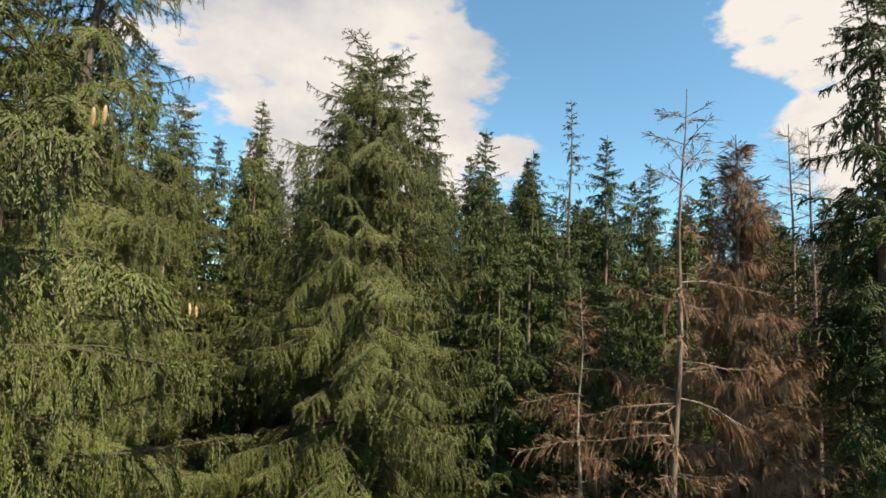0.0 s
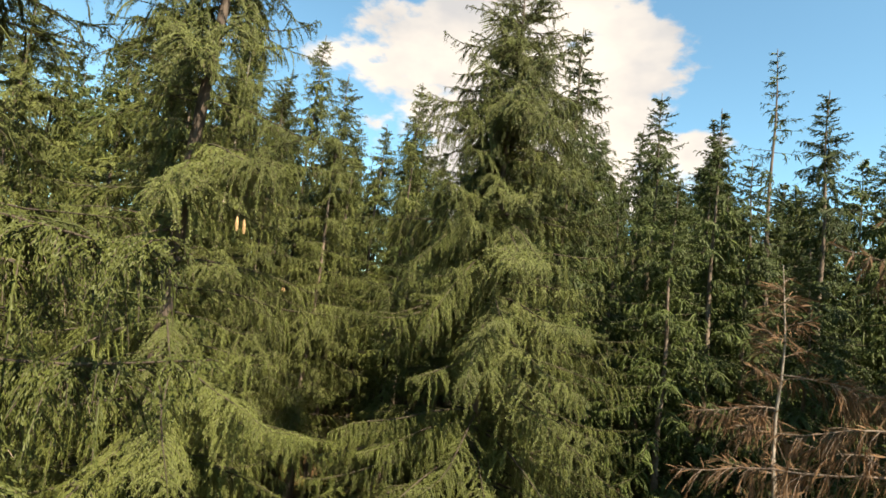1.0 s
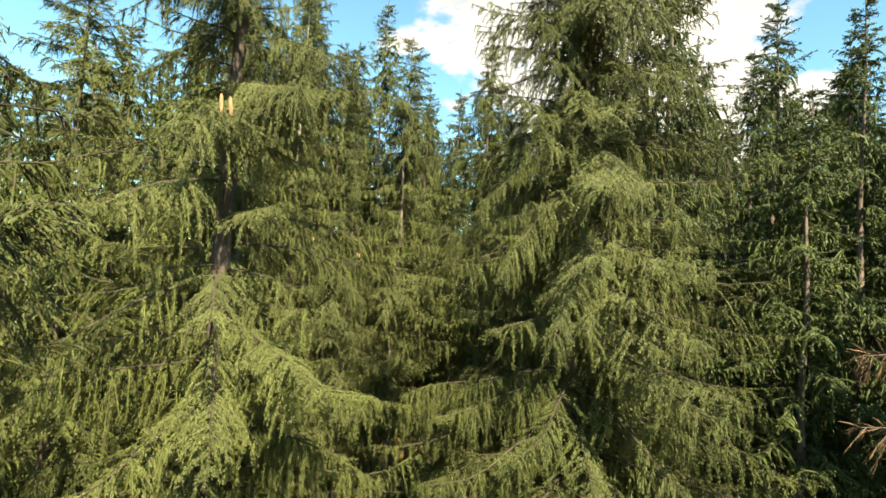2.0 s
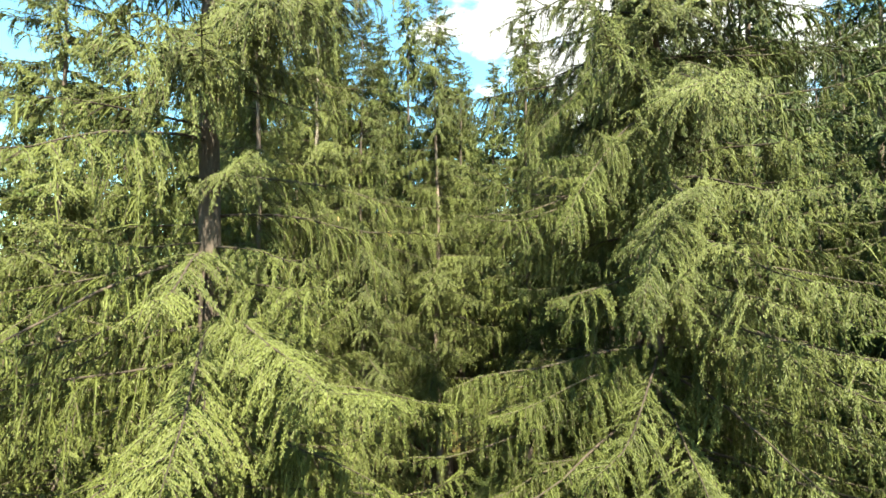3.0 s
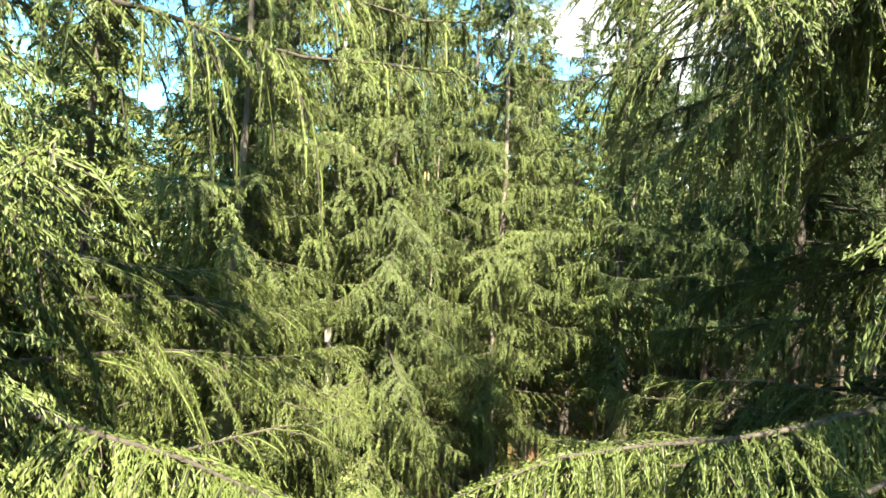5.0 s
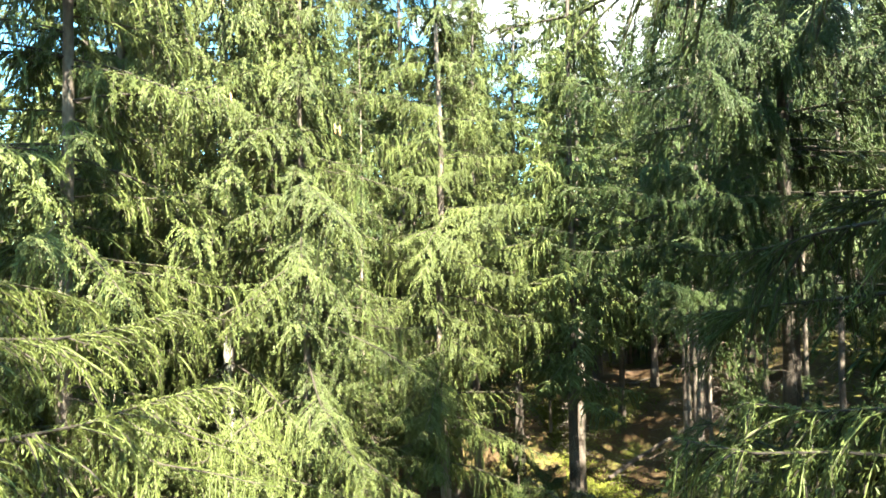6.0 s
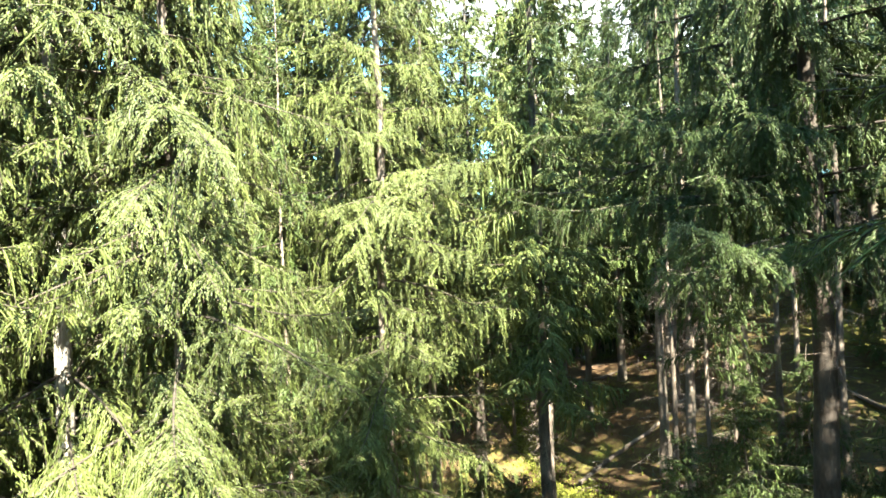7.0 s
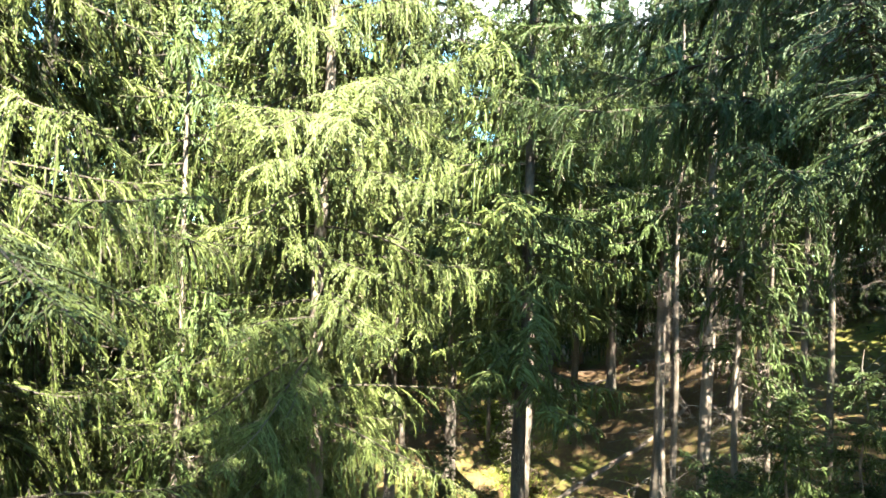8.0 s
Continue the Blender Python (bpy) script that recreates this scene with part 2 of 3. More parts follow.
    out = ahead * (0.5 + 0.5 * tip) + np.array([0, 0, -1.0]) * age * (1.0 - 0.55 * tip) + along[r] * 0.35 * tip + rng.normal(0, splay, foot.shape)
    heap.add(shoots(rng, foot, out, drop * rng.uniform(0.45, 1.2, len(r)) * (1.0 - 0.45 * s[r] ** 2) * (0.65 + 0.35 * age), width, open_air))
    # the dense needle-clad inner part of each twig
    if core:
        q = np.array([0.0, 0.35, 0.72, 1.0])
        line = np.stack([twig(every, np.full(len(s), t)) for t in q], 1) + rng.normal(0, 0.006, (len(s), 4, 3))
        thick = core * np.array([0.5, 1.0, 0.85, 0.12]) * (0.35 + 0.65 * np.minimum(1.0, l2 / 0.5))[:, None] * rng.uniform(0.6, 1.3, (len(s), 4))
        v, f = tubes(line, thick, 3)
        heap.add((v, np.concatenate([f[:, [0, 1, 2]], f[:, [0, 2, 3]]])))
    if dry is not None and age > 0.8:
        pick = rng.uniform(size=len(r)) < 0.018 * (1.2 - s[r])
        dry.add(shoots(rng, foot[pick], np.array([0, 0, -1.0]) + rng.normal(0, 0.25, (pick.sum(), 3)), drop * rng.uniform(1.0, 2.6, pick.sum()), width * 0.4))
    if wood is not None:
        p0, p1, p2 = at, twig(every, np.full(len(s), 0.5)), twig(every, np.full(len(s), 1.0))
        wood.add(tubes(np.stack([p0, p1, p2], 1), np.stack([0.004 + 0.006 * l2, 0.003 + 0.003 * l2, np.full(len(l2), 0.002)], 1), 3))


def trunk_line(rng, height, lean, bow, n=14):
    z = np.linspace(0, 1, n)
    pts = np.zeros((n, 3))
    pts[:, 2] = z * height
    pts[:, 0] = lean[0] * z * height + bow * np.sin(z * 3.1) + 0.04 * np.sin(z * 17 + rng.uniform(0, 6))
    pts[:, 1] = lean[1] * z * height + 0.5 * bow * np.sin(z * 2.3 + 1) - 0.5 * bow * math.sin(1) + 0.04 * np.sin(z * 15 + rng.uniform(0, 6))
    return pts


def grow_spruce(seed, height, clear, spread, girth=0.17, whorl=0.5, per=5, sec=0.105, hang=0.0080, drop=0.068, width=0.0052, grain=0.0,
                lean=(0, 0), bow=0.0, limbs=(), origin=(0, 0, 0), youth=4.0, power=0.8, fill=1.0, twigs=True, stubs=10, bare=0.12, tassel=1.0, ragged=(0.62, 1.12), droop=0.0, core=0.010, gaps=(), splay=0.5):
    """Arrays for one spruce with its foot at 0: trunk, limbs, crown, and dead lower branches. clear: the height of the lowest green limbs.
    limbs: single strong limbs as (height on the trunk, way in degrees, length, rise, sag, lift)."""
    rng = np.random.default_rng(seed)
    origin = np.array(origin, dtype=float)
    line = trunk_line(rng, height, lean, bow)
    zs = line[:, 2]
    rad = girth * (1 - 0.93 * (zs / height) ** 0.85) + girth * 0.35 * np.exp(-zs / 0.5)
    trunk, wood, crown, dead, dry = Heap(), [], Heap(), [], Heap()
    trunk.add(tubes(line[None], rad[None], 14))

    def on_trunk(z):
        return np.array([np.interp(z, zs, line[:, 0]), np.interp(z, zs, line[:, 1]), z])

    plan = []
    z = clear
    while z < height - 0.35:
        u = (height - z) / (height - clear)
        reach = spread * min(1.0, (u * 1.12) ** power) * (0.82 + 0.18 * min(1, (1 - u) * 5 + 0.3))
        for b in range(max(3, per)):
            az = rng.uniform(0, 2 * np.pi)
            length = max(0.22, reach * rng.uniform(*ragged))
            young = min(1.0, (height - z) / youth)
            rise = 0.75 * (1 - young) + rng.normal(0.10, 0.09) * young
            sag = 0.15 * (1 - young) + (rng.uniform(0.36, 0.66) + droop * rng.uniform(0.4, 1.4)) * young
            plan.append((z + rng.uniform(-0.2, 0.2) * whorl * 1.5, az, length, rise, sag, 0.42 * young, young))
        z += whorl * rng.uniform(0.8, 1.2) * (0.55 if u < 0.28 else 1.0)
    for zz, way, length, rise, sag, lift in limbs:
        plan.append((zz, radians(way), length, rise, sag, lift, 1.001))
    for zz, az, length, rise, sag, lift, young in plan:
        dense = 0.42 if young > 1 else 1.0
        if young <= 1 and any(a0 < math.degrees(az) % 360 < a1 and z0 < zz < z1 for a0, a1, z0, z1 in gaps):
            continue  # the side on which neighbours once stood and no limbs grew
        start = on_trunk(min(zz, height - 0.1))
        pts = curve_limb(start, az, length, rise, sag, lift, rng=rng)
        far = lane_distance(pts + origin)
        if far.min() < LANE_WIDTH:
            cut = int(np.argmax(far < LANE_WIDTH))
            if cut < 3:
                continue
            s0 = cut / 9
            pts = curve_limb(start, az, length * s0, rise, sag, lift, rng=rng)
            length *= s0
        r0 = 0.006 + 0.0055 * length
        coarse = grain or float(np.clip(lane_distance(pts[5:6] + origin)[0] / 4.3, 0.75, 3.2))
        limb = Heap()
        wood.append(limb)
        limb.add(tubes(pts[None], np.linspace(r0, 0.004, len(pts))[None], 5) if twigs else tubes(pts[None, ::4], np.linspace(r0, 0.004, 3)[None], 3))
        clothe(rng, pts, length, crown, limb if twigs else None, young, sec * dense * (0.7 + 0.3 * coarse), hang * coarse ** 0.92 * (0.8 if young > 1 else 1.0), drop * coarse ** 0.5, width * coarse ** 0.7, origin, bare=bare if length > 1.6 else 0.1, fill=fill, tassel=tassel, dry=dry if twigs else None, core=core * coarse ** 0.6, splay=splay)
    # dry lower branches, most of them broken off
    for _ in range(stubs):
        zz = rng.uniform(0.12, 0.98) * clear + rng.uniform(0, 1.5)
        pts = curve_limb(on_trunk(zz), rng.uniform(0, 6.28), rng.uniform(0.3, 1.3), rng.normal(-0.05, 0.2), 0.35, 0.1, 7, rng)
        if lane_distance(pts + origin).min() < 3.0:
            continue
        branch = Heap()
        dead.append(branch)
        branch.add(tubes(pts[None], np.linspace(0.009, 0.002, 7)[None], 4))
        at = np.repeat(pts[1:], 5, 0)
        ends = at + rng.normal(0, 0.16, at.shape) + [0, 0, -0.12]
        branch.add(tubes(np.stack([at, (at + ends) / 2 + rng.normal(0, 0.02, at.shape), ends], 1), np.tile([0.003, 0.002, 0.0012], (len(at), 1)), 3))
    return trunk, wood, crown, dead, dry


def joined(heaps):
    whole = Heap()
    for h in heaps:
        whole.add((np.concatenate(h.v), np.concatenate(h.f)))
    return whole


def plant_spruce(place, label, needles, bark, name="spruce_tree", group="spruces of the wood", single=True, dry=None, top=20.0, low=8.0, limbs=(), **kw):
    """A spruce as one thing: an Empty at its foot with trunk, limbs, crown and dry branches. top, low and the limbs' first number are heights
    in the world: of the tip, of the lowest green whorl, of each strong limb. single: each limb is a part of its own."""
    foot = (place[0], place[1], ground_height(*place) - 0.05)
    kw.update(height=top - foot[2], clear=max(0.3, low - foot[2]), limbs=[(z - foot[2], *rest) for z, *rest in limbs])
    tree = tagged(new(name), label, "tree", group)
    tree.location = foot
    tree.empty_display_size = 0.3
    tree["height"] = kw["height"]
    trunk, wood, crown, dead, hanging = grow_spruce(origin=foot, **kw)
    part("trunk", trunk.mesh("trunk"), bark, tree, smooth=True)
    if crown.n:
        tagged(part("crown", crown.mesh("crown"), needles, tree), kind="stuff")
    if hanging.n:
        tagged(part("dry_fringe", hanging.mesh("dry_fringe"), DEADWOOD, tree, "pale dry twigs hanging from the boughs"), kind="stuff")
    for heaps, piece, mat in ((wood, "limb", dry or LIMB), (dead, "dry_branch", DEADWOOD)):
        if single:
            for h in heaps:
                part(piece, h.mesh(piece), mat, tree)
        elif heaps:
            tagged(part(piece + "_work", joined(heaps).mesh(piece), mat, tree), kind="stuff")
    return tree


def another(tree, place, turn=0.0, wide=1.0, top=None, label=""):
    """A twin of a tree at another place, drawn out to the height of its tip in the world."""
    z = ground_height(*place) - 0.05
    tall = (top - z) / tree["height"] if top else wide
    twin = copy_thing(tree, pose(place[0], place[1], z, 0, 0, turn) @ Matrix.Diagonal((wide, wide, tall, 1)))
    if label:
        twin["label"] = label
    return twin


def ground_height(x, y):
    slope = 4.4 + 4.2 * np.tanh(0.17 * (x + 8.5)) + 2.6 * np.tanh((y - 39) / 5.0)
    return slope + 0.16 * np.sin(0.9 * x + 0.5 * y) + 0.12 * np.sin(1.7 * y - 0.8 * x + 1.0) + 0.05 * np.sin(4.1 * x + 1.3) * np.sin(3.7 * y)


# ---- ground ----
def build_ground():
    u = np.linspace(-1, 1, 161)
    g = 45 * u + 2400 * u ** 9
    x, y = np.meshgrid(g - 6, g + 25, indexing="ij")
    verts = np.stack([x, y, ground_height(x, y)], -1).reshape(-1, 3)
    n = len(g)
    i = (np.arange(n - 1)[:, None] * n + np.arange(n - 1)[None]).reshape(-1)
    me = mesh_of("ground", verts, np.stack([i, i + n, i + n + 1, i + 1], -1))
    ob = part("ground", me, GROUND, None, smooth=True)
    tagged(ob, "sloping forest floor of moss and brown needle litter", "ground", kind="structure")


build_ground()

# ---- the nearer trees, one by one ----
NEAR = dict(whorl=0.52, bare=0.06, ragged=(0.5, 1.2), power=0.6, per=6)
leaning = plant_spruce((-7.55, 10.2), "tall sunlit Norway spruce with a dark trunk and hanging twigs", NEEDLES, BARK_DARK, seed=11, top=25.5, low=7.6, spread=3.6, girth=0.27, lean=(0.012, 0.008), droop=0.1, gaps=((12, 95, 7.9, 10.0), (64, 140, 9.2, 14.5)),
                       limbs=[(11.4, -12, 3.2, 0.12, 0.35, 0.1), (11.0, -4, 3.6, 0.05, 0.35, 0.25), (10.6, 28, 3.4, 0.05, 0.3, 0.2), (10.0, 14, 3.2, 0.0, 0.4, 0.2), (11.3, 124, 4.7, 0.0, 0.13, 0.05), (11.0, 115, 4.5, 0.0, 0.16, 0.1),
                              (11.2, 133, 4.2, 0.0, 0.16, 0.1), (10.6, 106, 4.2, 0.0, 0.2, 0.1), (10.9, 143, 4.0, 0.0, 0.2, 0.1), (15.4, 2, 3.1, 0.1, 0.4, 0.2)], **NEAR)
coned = plant_spruce((-5.0, 4.6), "sunlit spruce with ripe cones and drooping boughs", NEEDLES, BARK, seed=12, top=18.0, low=10.5, spread=3.3, girth=0.2,
                     limbs=[(14.7, -28, 3.7, 0.1, 0.3, 0.1), (14.0, -20, 3.8, 0.1, 0.3, 0.15), (13.3, 9, 3.3, 0.1, 0.3, 0.2), (12.6, 14, 3.5, 0.05, 0.35, 0.3), (12.4, -4, 3.4, 0.05, 0.4, 0.3)], **dict(NEAR, power=0.55))
broad = plant_spruce((-2.65, 15.4), "broad dense spruce with curtains of hanging green twigs", NEEDLES, BARK_DARK, seed=13, top=21.5, low=7.4, spread=4.4, girth=0.23, droop=0.12, youth=2.6, gaps=((195, 272, 5.6, 7.2),),
                     limbs=[(10.7, 240, 3.9, 0.04, 0.12, 0.0), (10.5, 251, 3.5, 0.0, 0.12, 0.0), (10.2, 231, 3.9, 0.0, 0.15, 0.05), (9.4, 244, 3.6, 0.0, 0.3, 0.2), (10.2, 182, 3.4, 0.0, 0.3, 0.25), (9.6, 172, 3.6, 0.0, 0.3, 0.25),
                            (10.5, 194, 3.4, 0.0, 0.3, 0.25), (9.0, 184, 3.6, 0.0, 0.3, 0.2), (9.4, 205, 3.4, 0.0, 0.2, 0.1), (10.3, 212, 3.0, 0.05, 0.2, 0.1), (9.8, 198, 3.0, 0.0, 0.25, 0.1), (10.6, 186, 3.0, 0.05, 0.2, 0.1), (10.0, 218, 3.3, 0.05, 0.15, 0.05), (10.2, 226, 3.2, 0.05, 0.15, 0.05), (9.7, 190, 3.2, 0.05, 0.2, 0.1), (9.2, 222, 3.2, 0.0, 0.3, 0.1), (13.6, 236, 3.2, 0.1, 0.8, 0.1), (14.4, 262, 3.2, 0.1, 0.8, 0.1), (13.2, 283, 3.2, 0.1, 0.7, 0.1), (15.4, 246, 2.9, 0.1, 0.8, 0.1)], **dict(NEAR, power=0.44, bare=0.04, whorl=0.42, per=7, ragged=(0.6, 1.1)))
dark_trunk = plant_spruce((-12.06, 18.1), "sunlit spruce with long drooping boughs and a dark trunk", NEEDLES, BARK_DARK, seed=17, top=20.5, low=5.2, spread=2.9, girth=0.13, droop=0.2, **dict(NEAR, per=7, bare=0.04))
plant_spruce((-13.0, 23.5), "sunlit spruce with long drooping boughs above the mossy strip", NEEDLES, BARK, seed=15, top=23.5, low=5.4, spread=3.2, girth=0.19, droop=0.15,
             limbs=[(12.4, -8, 3.2, 0.1, 0.3, 0.2), (11.6, 2, 2.4, 0.1, 0.4, 0.1), (13.9, 30, 2.4, 0.1, 0.3, 0.2), (9.3, 50, 2.3, 0.1, 0.5, 0.0)], **NEAR)
plant_spruce((-5.12, 23.75), "shaded spruce with a dark thick trunk", NEEDLES_SHADED, BARK_DARK, seed=16, top=24.0, low=10.6, spread=4.2, girth=0.2,
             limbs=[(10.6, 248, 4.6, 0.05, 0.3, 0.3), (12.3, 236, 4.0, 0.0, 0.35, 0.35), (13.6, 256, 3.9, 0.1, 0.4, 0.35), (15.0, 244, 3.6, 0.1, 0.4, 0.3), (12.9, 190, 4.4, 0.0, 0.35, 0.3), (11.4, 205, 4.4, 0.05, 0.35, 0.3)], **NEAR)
pale = plant_spruce((-13.25, 17.35), "sunlit spruce with a pale bare streak of trunk", NEEDLES, BARK_PALE, seed=14, top=23.5, low=5.0, spread=2.9, girth=0.17, droop=0.15, **dict(NEAR, bare=0.12))
half = plant_spruce((-12.6, 14.7), "half-shaded spruce with long hanging twigs", NEEDLES, BARK, seed=18, top=21.5, low=5.0, spread=3.0, girth=0.18, droop=0.15, **NEAR)

# ---- trees of the middle distance: place, height of the tip, turn, width ----
MID = dict(whorl=0.5, sec=0.15, hang=0.0125, drop=0.085, width=0.0066, core=0.018, grain=3.4, twigs=False, single=False, power=0.68, droop=0.15)
full = plant_spruce((-16.3, 25.8), "tall dense green spruce with a dark trunk", NEEDLES, BARK_DARK, seed=21, top=27.0, low=6.0, spread=3.5, girth=0.22, **MID)
lower = plant_spruce((-1.6, 19.9), "dense green spruce standing close behind a broad one", NEEDLES_SHADED, BARK, seed=25, top=23.0, low=7.5, spread=3.4, **MID)
slim = plant_spruce((6.7, 24.1), "slim pointed green spruce", NEEDLES_SHADED, BARK, seed=22, top=22.4, low=8.5, spread=2.7, **MID)
shaded = plant_spruce((-13.4, 34.6), "shaded spruce with a tall clean trunk beside the mossy strip", NEEDLES_SHADED, BARK, seed=23, top=25.5, low=8.8, spread=3.9, girth=0.24, stubs=40, **MID)
for at, top, turn, wide in [((-15.2, 16.4), 23.0, 75, 1.05), ((-13.6, 10.6), 20.0, 185, 1.05)]:
    another(half, at, turn, wide, top)
# the two at (17.6, 9.4) and (15.4, 6.4) are unseen, added to cast shade
FULL = [((1.2, 24.9), 22.8, 40, 1.0), ((-10.9, 27.6), 24.9, 160, 0.9), ((1.6, 19.0), 17.5, 200, 0.8), ((-17.6, 36.6), 26.0, 75, 1.2), ((4.0, 21.6), 19.0, 15, 0.85), ((0.6, 29.6), 23.0, 85, 1.0), ((7.8, 28.0), 21.0, 145, 0.9), ((-18.6, 32.4), 25.5, 205, 1.1),
        ((-16.0, 44.4), 26.0, 265, 1.2), ((-10.6, 49.5), 27.0, 55, 1.2), ((-16.9, 21.0), 25.0, 35, 1.0), ((-19.6, 27.6), 26.0, 265, 1.1), ((-20.5, 14.0), 20.5, 125, 1.1), ((-21.5, 20.5), 27.0, 325, 1.15), ((-15.6, 29.4), 23.5, 130, 0.95),
        ((-15.0, 7.6), 19.0, 95, 1.0), ((-16.6, 13.2), 20.0, 50, 1.0), ((-19.0, 17.2), 22.5, 10, 1.1), ((-19.6, 10.2), 20.0, 80, 1.1), ((-19.3, 23.8), 26.0, 200, 1.1), ((-17.4, 18.4), 23.0, 300, 1.0), ((17.6, 9.4), 28.0, 20, 1.2), ((15.4, 6.4), 29.0, 70, 1.25), ((-12.2, 5.6), 18.5, 140, 1.0),
        ((13.6, 18.6), 17.0, 60, 0.8), ((4.6, 17.6), 15.5, 15, 0.7), ((-22.0, 30.0), 26.0, 70, 1.2), ((-13.2, 40.0), 21.0, 30, 0.8)]
for at, top, turn, wide in FULL:
    another(lower if at[0] > -1 else full, at, turn, wide, top, "dense green spruce among the others of the wood")
SLIM = [((9.2, 25.5), 21.6, 50, 0.95), ((2.9, 21.0), 20.5, 280, 0.9), ((8.8, 20.8), 18.6, 310, 0.85), ((-20.4, 25.0), 25.0, 10, 1.1), ((7.0, 18.4), 16.5, 100, 0.8), ((3.4, 26.6), 21.8, 190, 0.95)]
for at, top, turn, wide in SLIM:
    another(slim, at, turn, wide, top, "slim pointed spruce with drooping twigs")
SHADED = [((10.4, 13.7), 23.6, 200, 0.8), ((-9.0, 34.8), 24.0, 190, 0.8), ((-6.0, 43.0), 26.0, 250, 1.0), ((-6.9, 37.0), 24.0, 310, 0.8), ((-12.1, 42.4), 24.0, 80, 0.8),
          ((-19.5, 47.5), 26.0, 150, 0.9), ((-2.0, 34.0), 25.0, 290, 0.95), ((-9.6, 41.0), 25.0, 45, 0.85), ((-2.0, 39.0), 26.0, 100, 0.95), ((-4.6, 48.0), 27.0, 170, 1.0), ((-7.7, 45.6), 27.0, 60, 1.0)]
for at, top, turn, wide in SHADED:
    another(shaded, at, turn, wide, top, "spruce with a bare lower trunk inside the shady wood")
thin = plant_spruce((-7.34, 28.04), "spruce with a bare trunk and a thin airy crown", NEEDLES_SHADED, BARK, seed=24, top=22.5, low=11.0, spread=2.4, girth=0.14, stubs=36, fill=0.5, **MID)
for at, top, turn, wide in [((-8.4, 33.0), 23.5, 130, 0.7), ((-5.4, 32.9), 22.0, 20, 0.75), ((-6.3, 35.0), 23.0, 210, 0.8), ((-5.0, 31.9), 24.0, 80, 0.6), ((-4.1, 30.7), 25.0, 300, 0.7), ((-0.2, 27.6), 20.0, 300, 0.8), ((-9.0, 38.9), 23.0, 260, 0.8), ((-17.2, 39.7), 20.0, 10, 0.6), ((-6.85, 26.4), 15.0, 150, 0.5), ((-6.4, 27.0), 14.0, 50, 0.45), ((-14.4, 21.9), 17.0, 240, 0.7)]:
    another(thin, at, turn, wide, top)

# a tall thin-topped spruce that stands out above the others
plant_spruce((5.0, 23.9), "tall spruce with a thin sparse top", NEEDLES_SHADED, BARK, seed=41, top=24.0, low=10.0, spread=2.8, whorl=0.75, per=4, sec=0.19, hang=0.02, drop=0.11, core=0.016, grain=4.0,
             twigs=False, single=False, power=0.9, fill=0.7)

# ---- dead trees ----
WITHERED = dict(sec=0.18, hang=0.03, drop=0.45, width=0.006, grain=1.3, group="dead trees", splay=0.22, tassel=0.6, stubs=6, core=0.0)
plant_spruce((7.3, 14.4), "withered spruce with a brown veil of hanging dead needles", NEEDLES_DEAD, BARK, "dead_spruce", seed=51, top=18.9, low=8.6, spread=2.6, girth=0.15, whorl=0.32, bare=0.1, youth=2.0,
             dry=BARK, per=6, **WITHERED)
plant_spruce((4.15, 11.2), "dead spruce with a bare grey trunk and curved pale branches", NEEDLES_DEAD, BARK, "dead_spruce", seed=52, top=18.6, low=9.0, spread=1.5, girth=0.12, whorl=0.7, per=3, bare=0.25,
             dry=DEADWOOD, fill=0.5, ragged=(0.3, 1.3), lean=(0.03, 0.0), limbs=[(11.7, 172, 2.9, -0.05, 0.25, 0.15), (12.3, 177, 2.0, -0.05, 0.3, 0.15), (11.9, 165, 1.6, 0.05, 0.3, 0.2), (12.4, 10, 2.0, -0.1, 0.4, 0.1), (14.6, 5, 2.2, 0.2, 0.5, 0.2), (14.2, 172, 1.4, 0.3, 0.3, 0.3)], power=0.4, **dict(WITHERED, drop=0.3, hang=0.03))
plant_spruce((3.2, 14.0), "thin dead spruce with withered brown twigs", NEEDLES_DEAD, BARK_PALE, "dead_spruce", seed=53, top=14.6, low=8.5, spread=1.5, girth=0.09, whorl=0.5, per=3, bare=0.2,
             dry=DEADWOOD, fill=0.8, limbs=[(12.6, -10, 1.9, 0.1, 0.4, 0.1), (12.0, 190, 1.4, 0.0, 0.3, 0.1)], **WITHERED)


def plant_larch(place, height, seed):
    """A larch without needles: trunk, thin limbs and fine bare twigs."""
    rng = np.random.default_rng(seed)
    foot = (place[0], place[1], ground_height(*place) - 0.05)
    tree = tagged(new("larch_tree"), "bare leafless larch with fine grey twigs", "tree", "dead trees")
    tree.location = foot
    line = trunk_line(rng, height, (0, 0), 0.05)
    part("trunk", mesh_of("trunk", *tubes(line[None], (0.15 * (1 - 0.93 * line[:, 2] / height))[None], 10)), BARK, tree, smooth=True)
    for z in np.arange(4.0, height - 0.3, 0.28):
        for _ in range(1):
            u = (height - z) / (height - 4)
            pts = curve_limb(np.array([0, 0, z]), rng.uniform(0, 6.28), max(0.3, 2.4 * u ** 0.7 * rng.uniform(0.6, 1.1)), 0.45, 0.2, 0.2, 8, rng)
            limb = Heap()
            limb.add(tubes(pts[None], np.linspace(0.022, 0.006, 8)[None], 4))
            at = np.repeat(pts[1:], 4, 0)
            ends = at + rng.normal(0, 0.22, at.shape) + unit(pts[-1] - pts[0]) * 0.2
            limb.add(tubes(np.stack([at, (at + ends) / 2 + [0, 0, -0.04], ends], 1), np.tile([0.006, 0.004, 0.003], (len(at), 1)), 3))
            part("limb", limb.mesh("limb"), BARK, tree)


plant_larch((13.6, 22.0), 16.6, 61)
plant_larch((15.4, 23.5), 17.0, 62)

